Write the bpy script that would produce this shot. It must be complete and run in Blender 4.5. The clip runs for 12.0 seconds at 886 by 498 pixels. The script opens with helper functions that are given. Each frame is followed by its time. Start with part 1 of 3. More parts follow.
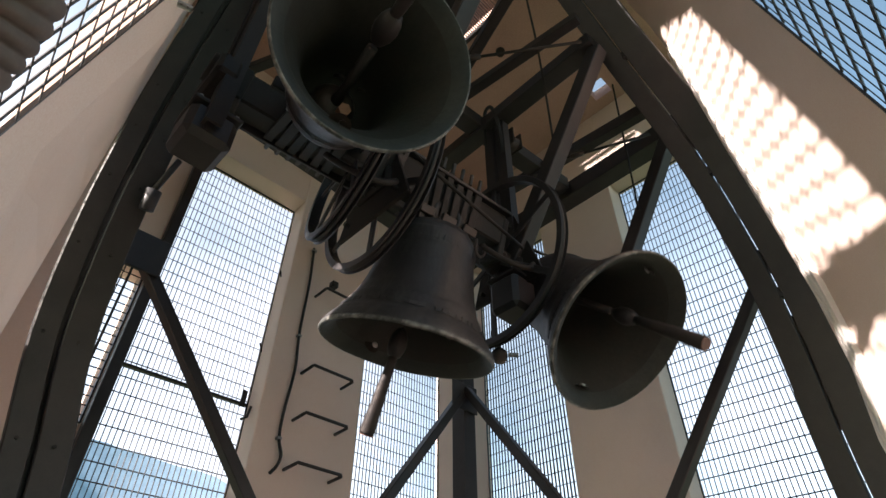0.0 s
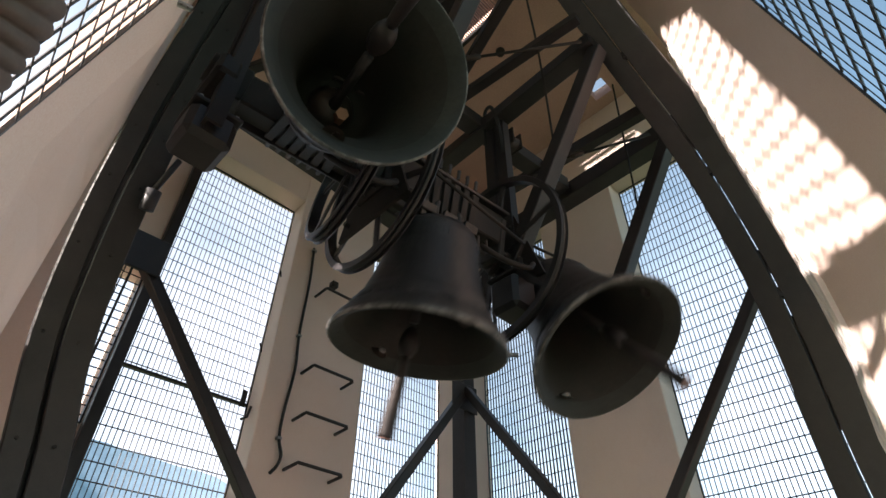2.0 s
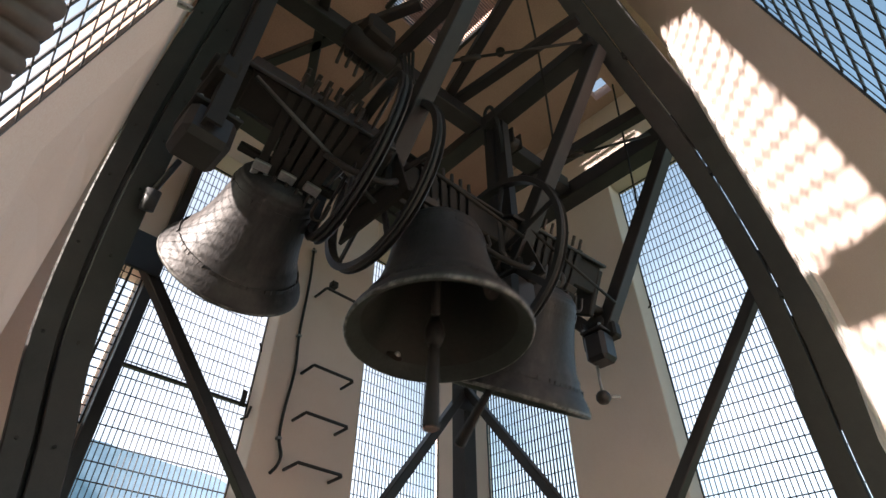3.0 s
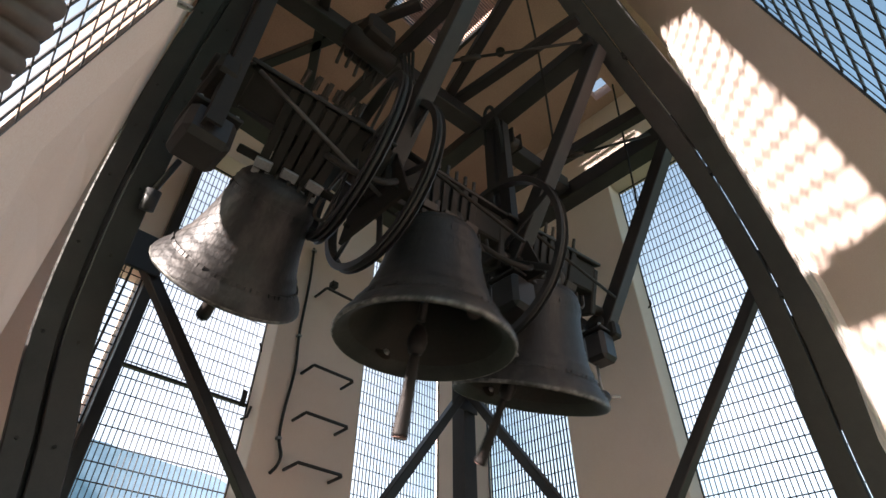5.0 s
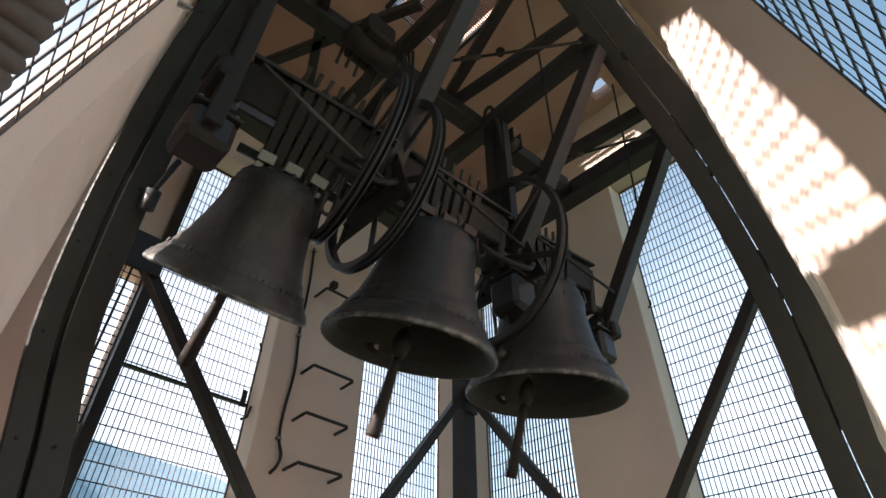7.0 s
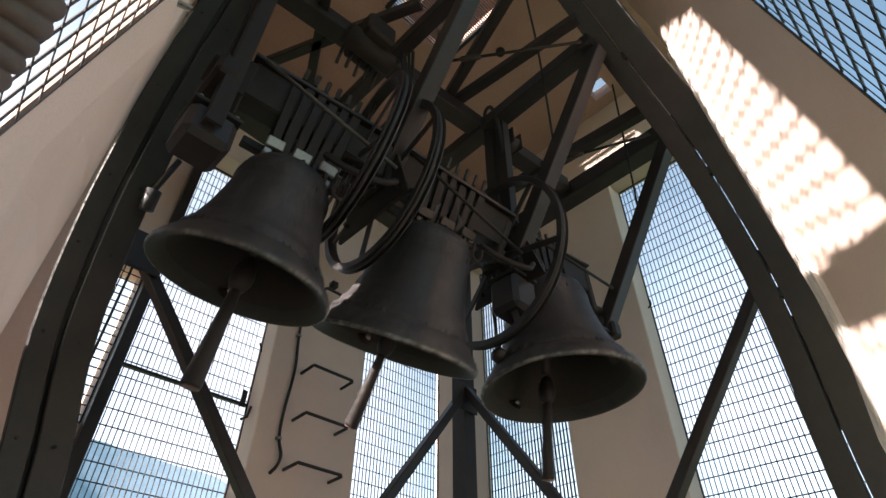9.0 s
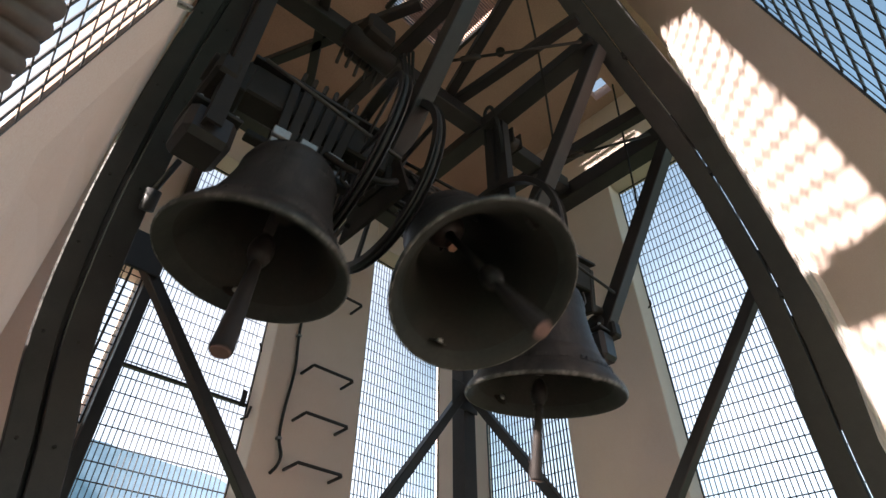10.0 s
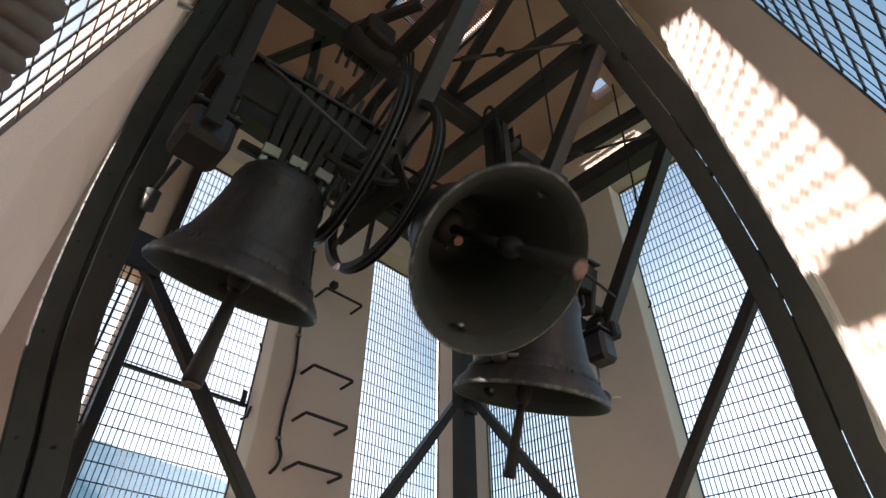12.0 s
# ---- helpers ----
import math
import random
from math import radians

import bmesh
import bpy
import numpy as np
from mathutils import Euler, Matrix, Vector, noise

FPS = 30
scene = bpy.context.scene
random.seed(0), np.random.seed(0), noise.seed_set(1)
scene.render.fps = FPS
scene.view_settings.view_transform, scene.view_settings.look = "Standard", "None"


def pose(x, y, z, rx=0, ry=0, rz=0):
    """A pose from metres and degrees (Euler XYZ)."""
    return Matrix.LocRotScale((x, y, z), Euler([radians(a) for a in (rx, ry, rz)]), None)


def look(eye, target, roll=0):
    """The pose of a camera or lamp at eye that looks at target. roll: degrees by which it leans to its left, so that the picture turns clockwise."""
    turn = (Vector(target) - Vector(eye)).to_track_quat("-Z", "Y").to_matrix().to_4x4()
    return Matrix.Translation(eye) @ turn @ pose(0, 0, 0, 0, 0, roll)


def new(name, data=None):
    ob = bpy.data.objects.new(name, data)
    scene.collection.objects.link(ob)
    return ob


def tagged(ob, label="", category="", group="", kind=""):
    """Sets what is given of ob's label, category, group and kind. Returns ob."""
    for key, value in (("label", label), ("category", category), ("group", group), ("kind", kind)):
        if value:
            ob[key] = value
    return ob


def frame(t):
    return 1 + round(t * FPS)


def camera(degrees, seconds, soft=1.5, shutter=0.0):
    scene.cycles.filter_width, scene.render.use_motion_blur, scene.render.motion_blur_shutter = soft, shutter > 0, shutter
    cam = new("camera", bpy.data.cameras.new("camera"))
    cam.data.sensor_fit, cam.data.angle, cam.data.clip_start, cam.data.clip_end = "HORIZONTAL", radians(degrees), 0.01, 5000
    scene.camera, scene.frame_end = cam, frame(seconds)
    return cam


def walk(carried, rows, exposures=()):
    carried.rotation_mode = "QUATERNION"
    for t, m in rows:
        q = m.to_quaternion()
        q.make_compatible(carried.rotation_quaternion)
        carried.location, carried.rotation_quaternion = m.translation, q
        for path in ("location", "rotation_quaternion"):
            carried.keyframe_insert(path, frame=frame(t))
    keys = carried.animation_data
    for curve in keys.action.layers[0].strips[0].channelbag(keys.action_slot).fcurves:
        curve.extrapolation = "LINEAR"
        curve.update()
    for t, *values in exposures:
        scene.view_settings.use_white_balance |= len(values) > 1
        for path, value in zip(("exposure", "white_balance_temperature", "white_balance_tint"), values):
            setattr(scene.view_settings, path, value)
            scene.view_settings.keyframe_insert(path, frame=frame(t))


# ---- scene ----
YAW, PITCH, ROLL, EYE = 46.0, 40.2, 0.4, Vector((0.0, 0.0, 1.2))
AIM = Vector((math.cos(radians(YAW)) * math.cos(radians(PITCH)), math.sin(radians(YAW)) * math.cos(radians(PITCH)), math.sin(radians(PITCH))))
cam = camera(76.2, 12.0, shutter=0.3)
STAND = look(EYE, EYE + AIM, ROLL)
walk(cam, [(0.0, STAND), (12.0, STAND)], exposures=[(0.0, 2.22, 6500, 18), (12.0, 2.22, 6500, 18)])

# ---- light ----
SUN_TURN, SUN_HIGH = -80.0, 20.0
TO_SUN = Vector((math.sin(radians(SUN_TURN)) * math.cos(radians(SUN_HIGH)), math.cos(radians(SUN_TURN)) * math.cos(radians(SUN_HIGH)), math.sin(radians(SUN_HIGH))))
world = bpy.data.worlds.new("world")
scene.world = world
world.use_nodes = True
wt = world.node_tree
wt.nodes.clear()


def wnode(kind, **sockets):
    n = wt.nodes.new(kind)
    for k, v in sockets.items():
        n.inputs[k.replace("_", " ")].default_value = v
    return n


sky = wt.nodes.new("ShaderNodeTexSky")
sky.sky_type, sky.sun_disc, sky.sun_elevation, sky.sun_rotation = "NISHITA", False, radians(SUN_HIGH), radians(SUN_TURN)
sky.altitude, sky.dust_density, sky.air_density = 600, 1.2, 1.0
coord = wt.nodes.new("ShaderNodeTexCoord")
clouds = wnode("ShaderNodeTexNoise", Scale=2.2, Detail=5.0, Roughness=0.5)
ramp = wt.nodes.new("ShaderNodeValToRGB")
ramp.color_ramp.elements[0].position, ramp.color_ramp.elements[1].position = 0.26, 0.72
cloud_mix = wt.nodes.new("ShaderNodeMixRGB")
cloud_mix.inputs["Color2"].default_value = (5.9, 6.4, 6.9, 1)
back = wnode("ShaderNodeBackground", Strength=0.070)
out = wt.nodes.new("ShaderNodeOutputWorld")
wt.links.new(coord.outputs["Generated"], clouds.inputs["Vector"])
wt.links.new(clouds.outputs["Fac"], ramp.inputs["Fac"])
split = wt.nodes.new("ShaderNodeSeparateXYZ")
bank = wt.nodes.new("ShaderNodeMapRange")
bank.interpolation_type = "SMOOTHSTEP"
bank.inputs["From Min"].default_value, bank.inputs["From Max"].default_value = 0.40, 0.92
bank.inputs["To Min"].default_value, bank.inputs["To Max"].default_value = 1.0, 0.30
northward = wt.nodes.new("ShaderNodeMapRange")
northward.interpolation_type = "SMOOTHSTEP"
northward.inputs["From Min"].default_value, northward.inputs["From Max"].default_value = -0.3, 0.55
northward.inputs["To Min"].default_value, northward.inputs["To Max"].default_value = 0.05, 1.0
cover = wt.nodes.new("ShaderNodeMath")
cover.operation = "MULTIPLY"
low_cover = wt.nodes.new("ShaderNodeMath")
low_cover.operation = "MULTIPLY"
haze = wt.nodes.new("ShaderNodeMixRGB")
haze.blend_type = "MULTIPLY"
haze.inputs["Fac"].default_value = 1.0
haze.inputs["Color2"].default_value = (0.93, 1.07, 0.90, 1)
wt.links.new(coord.outputs["Generated"], split.inputs["Vector"])
wt.links.new(split.outputs["Y"], northward.inputs["Value"])
wt.links.new(split.outputs["Z"], bank.inputs["Value"])
wt.links.new(ramp.outputs["Color"], cover.inputs[0])
wt.links.new(northward.outputs["Result"], cover.inputs[1])
wt.links.new(cover.outputs["Value"], low_cover.inputs[0])
wt.links.new(bank.outputs["Result"], low_cover.inputs[1])
wt.links.new(low_cover.outputs["Value"], cloud_mix.inputs["Fac"])
wt.links.new(sky.outputs["Color"], haze.inputs["Color1"])
wt.links.new(haze.outputs["Color"], cloud_mix.inputs["Color1"])
wt.links.new(cloud_mix.outputs["Color"], back.inputs["Color"])
wt.links.new(back.outputs["Background"], out.inputs["Surface"])
sun_data = bpy.data.lights.new("sun", "SUN")
sun_data.energy, sun_data.angle, sun_data.color = 5.0, radians(1.0), (1.0, 0.90, 0.79)
sun = new("sun", sun_data)
sun.matrix_world = look(TO_SUN * 30, (0, 0, 0))


# ---- materials ----
def material(name, colour, rough, metal=0.0, second=None, scale=6.0, amount=0.35, grain=120.0, bump=0.15, depth=0.002, stretch=(1, 1, 1), threshold=(0.4, 0.7), spec=0.5):
    """Base colour blended with a second colour by two scales of noise, with a fine relief."""
    m = bpy.data.materials.new(name)
    m.use_nodes = True
    t = m.node_tree
    b = t.nodes["Principled BSDF"]
    b.inputs["Roughness"].default_value, b.inputs["Metallic"].default_value = rough, metal
    b.inputs["Specular IOR Level"].default_value = spec
    second = second or tuple(c * 0.7 for c in colour)
    co = t.nodes.new("ShaderNodeTexCoord")
    mp = t.nodes.new("ShaderNodeMapping")
    mp.inputs["Scale"].default_value = stretch
    t.links.new(co.outputs["Object"], mp.inputs["Vector"])
    n1 = t.nodes.new("ShaderNodeTexNoise")
    n1.inputs["Scale"].default_value, n1.inputs["Detail"].default_value, n1.inputs["Roughness"].default_value = scale, 8, 0.65
    n2 = t.nodes.new("ShaderNodeTexNoise")
    n2.inputs["Scale"].default_value, n2.inputs["Detail"].default_value = grain, 4
    for n in (n1, n2):
        t.links.new(mp.outputs["Vector"], n.inputs["Vector"])
    r = t.nodes.new("ShaderNodeMapRange")
    r.inputs["From Min"].default_value, r.inputs["From Max"].default_value = threshold
    r.inputs["To Max"].default_value = amount
    t.links.new(n1.outputs["Fac"], r.inputs["Value"])
    mix = t.nodes.new("ShaderNodeMixRGB")
    mix.inputs["Color1"].default_value, mix.inputs["Color2"].default_value = (*colour, 1), (*second, 1)
    t.links.new(r.outputs["Result"], mix.inputs["Fac"])
    fine = t.nodes.new("ShaderNodeMixRGB")
    fine.blend_type = "OVERLAY"
    fine.inputs["Fac"].default_value = 0.25
    t.links.new(mix.outputs["Color"], fine.inputs["Color1"])
    t.links.new(n2.outputs["Fac"], fine.inputs["Color2"])
    t.links.new(fine.outputs["Color"], b.inputs["Base Color"])
    rr = t.nodes.new("ShaderNodeMapRange")
    rr.inputs["To Min"].default_value, rr.inputs["To Max"].default_value = max(0.05, rough - 0.12), min(1, rough + 0.12)
    t.links.new(n1.outputs["Fac"], rr.inputs["Value"])
    t.links.new(rr.outputs["Result"], b.inputs["Roughness"])
    add = t.nodes.new("ShaderNodeMath")
    t.links.new(n1.outputs["Fac"], add.inputs[0])
    t.links.new(n2.outputs["Fac"], add.inputs[1])
    bp = t.nodes.new("ShaderNodeBump")
    bp.inputs["Strength"].default_value, bp.inputs["Distance"].default_value = bump, depth
    t.links.new(add.outputs["Value"], bp.inputs["Height"])
    t.links.new(bp.outputs["Normal"], b.inputs["Normal"])
    return m


PLASTER = material("plaster", (0.78, 0.635, 0.56), 0.9, second=(0.65, 0.52, 0.46), spec=0.2, scale=1.6, amount=0.45, grain=260, bump=0.25, depth=0.003)
CEILING = material("ceiling_boards", (0.56, 0.37, 0.30), 0.85, second=(0.43, 0.285, 0.23), scale=2.5, amount=0.5, grain=90)
STEEL = material("painted_steel", (0.0215, 0.0188, 0.0200), 0.44, 0.0, second=(0.046, 0.040, 0.038), spec=0.42, scale=9, amount=0.55, grain=200, bump=0.12)
OLD_STEEL = material("rusty_steel", (0.022, 0.019, 0.017), 0.58, 0.0, second=(0.042, 0.033, 0.029), spec=0.25, scale=14, amount=0.65, grain=180, bump=0.3)
BRONZE = material("bell_bronze", (0.032, 0.030, 0.031), 0.50, 0.2, second=(0.086, 0.077, 0.073), spec=0.38, scale=9, amount=0.85, stretch=(1, 1, 0.35), threshold=(0.46, 0.72), grain=90, bump=0.5, depth=0.003)
# Green patina, darkened for the shade inside the bells; LIP is its lighter copy.
PATINA = material("shaded_green_patina", (0.020, 0.023, 0.0195), 0.65, 0.1, second=(0.033, 0.027, 0.022), spec=0.25, scale=5, amount=0.85, grain=60, bump=0.4, depth=0.003)
LIP = material("lip_patina", (0.023, 0.027, 0.024), 0.6, 0.1, second=(0.045, 0.046, 0.040), spec=0.28, scale=7, amount=0.8, grain=70, bump=0.45, depth=0.003)
EDGE = material("chipped_edge", (0.055, 0.055, 0.05), 0.5, 0.3, second=(0.26, 0.255, 0.24), threshold=(0.45, 0.65), scale=26, amount=0.9, grain=120, bump=0.5, depth=0.003)
CLAPPER = material("clapper_iron", (0.016, 0.0145, 0.015), 0.55, 0.1, second=(0.04, 0.03, 0.026), spec=0.3, scale=14, amount=0.6, bump=0.3)
RUST = material("red_rust", (0.42, 0.22, 0.14), 0.75, second=(0.24, 0.12, 0.08), scale=30, amount=0.8)
WORN = material("worn_iron", (0.036, 0.031, 0.029), 0.5, 0.3, second=(0.07, 0.045, 0.032), scale=12, amount=0.6)
BRIGHT = material("zinc_steel", (0.34, 0.335, 0.33), 0.42, 0.7, second=(0.22, 0.21, 0.20), scale=20, amount=0.5)
EDGE_BARE = material("bare_metal", (0.45, 0.45, 0.43), 0.45, 0.5, second=(0.3, 0.29, 0.27), scale=60, amount=0.6)
WIRE = material("galvanised_wire", (0.05, 0.05, 0.055), 0.55, 0.4, second=(0.05, 0.045, 0.04), scale=20, amount=0.5)
TAIL_FACE = material("struck_iron_face", (0.20, 0.12, 0.105), 0.6, 0.2, second=(0.12, 0.07, 0.06), scale=20, amount=0.6)
CONDUIT_GREY = material("dull_zinc", (0.10, 0.095, 0.09), 0.5, 0.3, second=(0.06, 0.05, 0.045), scale=20, amount=0.6)
RUBBER = material("black_rubber", (0.02, 0.02, 0.02), 0.6, second=(0.045, 0.043, 0.04), scale=12, amount=0.6)
CONDUIT = material("grey_conduit", (0.12, 0.086, 0.07), 0.75, second=(0.06, 0.043, 0.036), scale=10, amount=0.6)
WOOD = material("dark_timber", (0.10, 0.070, 0.048), 0.75, second=(0.05, 0.035, 0.025), scale=4, amount=0.7, stretch=(1, 8, 8), grain=60, bump=0.4)
CONCRETE = material("concrete_floor", (0.24, 0.225, 0.205), 0.85, second=(0.17, 0.16, 0.15), scale=2, amount=0.6)
PALE = material("pale_reveal", (0.82, 0.78, 0.74), 0.7, second=(0.70, 0.65, 0.60), scale=3, amount=0.4)
GRASS = material("meadow", (0.07, 0.10, 0.04), 0.9, second=(0.05, 0.065, 0.03), scale=0.02, amount=0.8, grain=1.0)
# Distance haze is mixed into the hills' blue base colour.
HAZY_HILLS = material("haze_tinted_hills", (0.24, 0.36, 0.50), 0.95, second=(0.30, 0.42, 0.56), scale=0.004, amount=0.7, grain=0.05, bump=0.0)


# ---- shape helpers ----
def link(name, bm, mat, parent=None, label="", smooth=False):
    me = bpy.data.meshes.new(name)
    bmesh.ops.recalc_face_normals(bm, faces=bm.faces)
    bm.to_mesh(me)
    bm.free()
    if smooth:
        for p in me.polygons:
            p.use_smooth = True
    me.materials.append(mat)
    ob = new(name, me)
    if parent is not None:
        ob.parent = parent
    if label:
        tagged(ob, label)
    return ob


def part(name, bm, mat, parent, label="", smooth=False):
    return link(name, bm, mat, parent, label, smooth)


def empty(name, m=None):
    ob = new(name)
    ob.empty_display_size = 0.1
    if m is not None:
        ob.matrix_basis = m
    return ob


def basis(p, q, up=(0, 0, 1)):
    p, q, up = Vector(p), Vector(q), Vector(up)
    z = (q - p).normalized()
    x = up.cross(z)
    if x.length < 1e-4:
        x = Vector((1, 0, 0)).cross(z)
    x.normalize()
    y = z.cross(x)
    m = Matrix((x, y, z)).transposed().to_4x4()
    return Matrix.Translation(p) @ m, (q - p).length


def box(bm, size, m=None, bevel=0.0):
    """A block centred on m, with bevelled edges."""
    m = m or Matrix()
    ret = bmesh.ops.create_cube(bm, size=1.0, matrix=m @ Matrix.Diagonal((*size, 1)))
    if bevel:
        edges = list({e for v in ret["verts"] for e in v.link_edges})
        bmesh.ops.bevel(bm, geom=edges, offset=bevel, segments=1, affect="EDGES")
    return bm


def block(size, m=None, bevel=0.003):
    return box(bmesh.new(), size, m, bevel)


def prism(bm, outline, p, q, up=(0, 0, 1)):
    """A section, given as (x, y) pairs, drawn out from p to q."""
    m, length = basis(p, q, up)
    a = [bm.verts.new(m @ Vector((x, y, 0))) for x, y in outline]
    b = [bm.verts.new(m @ Vector((x, y, length))) for x, y in outline]
    n = len(outline)
    for i in range(n):
        bm.faces.new((a[i], a[(i + 1) % n], b[(i + 1) % n], b[i]))
    bm.faces.new(a[::-1])
    bm.faces.new(b)
    return bm


def rect(w, h, c=0.004):
    w, h = w / 2, h / 2
    return [(-w + c, -h), (w - c, -h), (w, -h + c), (w, h - c), (w - c, h), (-w + c, h), (-w, h - c), (-w, -h + c)]


def usection(w, h, t=0.009):
    """A channel, open towards +x."""
    w, h = w / 2, h / 2
    return [(-w, -h), (w, -h), (w, -h + t), (-w + t, -h + t), (-w + t, h - t), (w, h - t), (w, h), (-w, h)]


def lsection(w, t=0.008):
    return [(0, 0), (w, 0), (w, t), (t, t), (t, w), (0, w)]


def bar(p, q, w, h, up=(0, 0, 1)):
    return prism(bmesh.new(), rect(w, h), p, q, up)


def tube(points, r, sides=10, closed=False, bm=None, turns=None):
    """A round rod along a line of points; r may be a list, one radius a point."""
    bm = bm or bmesh.new()
    pts = [Vector(p) for p in points]
    n = len(pts)
    rings = []
    ref = None
    for i, p in enumerate(pts):
        a = pts[(i - 1) % n] if (closed or i > 0) else p
        b = pts[(i + 1) % n] if (closed or i < n - 1) else p
        d = (b - a).normalized()
        if ref is None:
            ref = d.orthogonal().normalized()
        ref = (ref - d * ref.dot(d)).normalized()
        side = d.cross(ref)
        rad = r[i] if isinstance(r, (list, tuple)) else r
        rings.append([bm.verts.new(p + rad * (ref * math.cos(k * math.tau / sides) + side * math.sin(k * math.tau / sides))) for k in range(sides)])
    for i in range(n if closed else n - 1):
        a, b = rings[i], rings[(i + 1) % n]
        for k in range(sides):
            bm.faces.new((a[k], a[(k + 1) % sides], b[(k + 1) % sides], b[k]))
    if not closed:
        bm.faces.new(rings[0][::-1])
        bm.faces.new(rings[-1])
    return bm


def smooth_line(points, steps=8):
    """A soft line through the points."""
    pts = [Vector(p) for p in points]
    pts = [pts[0] * 2 - pts[1]] + pts + [pts[-1] * 2 - pts[-2]]
    line = []
    for i in range(1, len(pts) - 2):
        a, b, c, d = pts[i - 1:i + 3]
        for k in range(steps):
            s = k / steps
            line.append(0.5 * (2 * b + (c - a) * s + (2 * a - 5 * b + 4 * c - d) * s * s + (3 * b - a - 3 * c + d) * s ** 3))
    return line + [pts[-2]]


def lathe(profile, sides=48):
    """A turned shape round z from (radius, height) pairs."""
    bm = bmesh.new()
    rings = []
    for r, z in profile:
        if r < 1e-5:
            rings.append([bm.verts.new((0, 0, z))])
        else:
            rings.append([bm.verts.new((r * math.cos(k * math.tau / sides), r * math.sin(k * math.tau / sides), z)) for k in range(sides)])
    for a, b in zip(rings, rings[1:]):
        for k in range(sides):
            k2 = (k + 1) % sides
            if len(a) == 1 and len(b) > 1:
                bm.faces.new((a[0], b[k2], b[k]))
            elif len(b) == 1 and len(a) > 1:
                bm.faces.new((a[k], a[k2], b[0]))
            elif len(a) > 1:
                bm.faces.new((a[k], a[k2], b[k2], b[k]))
    return bm


def swept(section, points, up):
    """A section drawn along a bent line."""
    bm = bmesh.new()
    rings = []
    pts = [Vector(p) for p in points]
    up = Vector(up)
    for i, p in enumerate(pts):
        d = (pts[min(i + 1, len(pts) - 1)] - pts[max(i - 1, 0)]).normalized()
        x = up.cross(d).normalized()
        y = d.cross(x)
        rings.append([bm.verts.new(p + x * a + y * b) for a, b in section])
    n = len(section)
    for a, b in zip(rings, rings[1:]):
        for k in range(n):
            bm.faces.new((a[k], a[(k + 1) % n], b[(k + 1) % n], b[k]))
    bm.faces.new(rings[0][::-1])
    bm.faces.new(rings[-1])
    return bm


def slab(corners, thick):
    """A four-cornered wall piece with thickness away from the room; corners run round its inner face."""
    bm = bmesh.new()
    c = [Vector(p) for p in corners]
    n = (c[1] - c[0]).cross(c[3] - c[0]).normalized() * thick
    a = [bm.verts.new(p) for p in c]
    b = [bm.verts.new(p + n) for p in c]
    for i in range(4):
        bm.faces.new((a[i], a[(i + 1) % 4], b[(i + 1) % 4], b[i]))
    bm.faces.new(a)
    bm.faces.new(b[::-1])
    return bm


# ---- the tower room ----
LY, LX, THICK, HIGH = 2.83, 2.96, 0.19, 5.2
ground = link("ground", box(bmesh.new(), (6000, 6000, 1), pose(0, 0, -20.5)), GRASS)
tagged(ground, "green valley meadow far below the bell tower", "ground", kind="structure")
floor = link("floor", block((4.2, 4.2, 0.2), pose(1.0, 1.0, -0.1)), CONCRETE)
tagged(floor, "bare grey concrete floor of the belfry", "floor", kind="structure")
ceil_bm = bmesh.new()
HATCH = (1.07, 1.70, 1.17, 1.73)
for x0, x1, y0, y1 in ((-0.28, HATCH[0], -0.45, 3.1), (HATCH[1], 2.70, -0.45, 3.1), (2.86, 3.2, -0.12, 3.1), (2.70, 2.86, -0.12, 0.98), (2.70, 2.86, 1.13, 3.1), (HATCH[0], HATCH[1], -0.45, HATCH[2]), (HATCH[0], HATCH[1], HATCH[3], 3.1)):
    box(ceil_bm, (x1 - x0, y1 - y0, 0.12), pose((x0 + x1) / 2, (y0 + y1) / 2, HIGH + 0.06))
ceiling = link("ceiling", ceil_bm, CEILING)
tagged(ceiling, "brown boarded ceiling over the bells", "ceiling", kind="structure")


def wall(name, axis, face, pieces, label):
    """A plastered wall in pieces: (from, to, low, high) along the other axis."""
    bm = bmesh.new()
    for a, b, lo, hi in pieces:
        if axis == "y":
            box(bm, (b - a, THICK, hi - lo), pose((a + b) / 2, face + THICK / 2, (lo + hi) / 2), 0.006)
        else:
            box(bm, (THICK, b - a, hi - lo), pose(face + THICK / 2, (a + b) / 2, (lo + hi) / 2), 0.006)
    ob = link(name, bm, PLASTER)
    return tagged(ob, label, "wall", kind="structure")


HEAD_L, HEAD_R, SILL = 4.15, 4.38, 0.25
wall("wall_north", "y", LY, [(-0.20, 0.39, 0, HIGH), (0.525, 0.58, 0, HIGH), (0.39, 0.525, 0, 2.21), (0.39, 0.525, 3.07, HIGH), (1.33, 2.0, 0, HIGH), (2.85, LX + THICK, 0, HIGH), (0.58, 1.33, HEAD_L, HIGH), (2.0, 2.85, HEAD_L, HIGH), (0.58, 1.33, 0, SILL), (2.0, 2.85, 0, SILL)], "beige plastered tower wall with tall wire-mesh openings")
wall("wall_east", "x", LX, [(1.264, 1.92, 0, HIGH), (2.74, LY - 0.002, 0, HIGH), (-0.08, 0.30, 0, HIGH), (0.30, 1.264, HEAD_R, HIGH), (1.92, 2.74, HEAD_R, HIGH), (0.30, 1.264, 0, SILL), (1.92, 2.74, 0, SILL)], "beige plastered tower wall with tall wire-mesh openings")


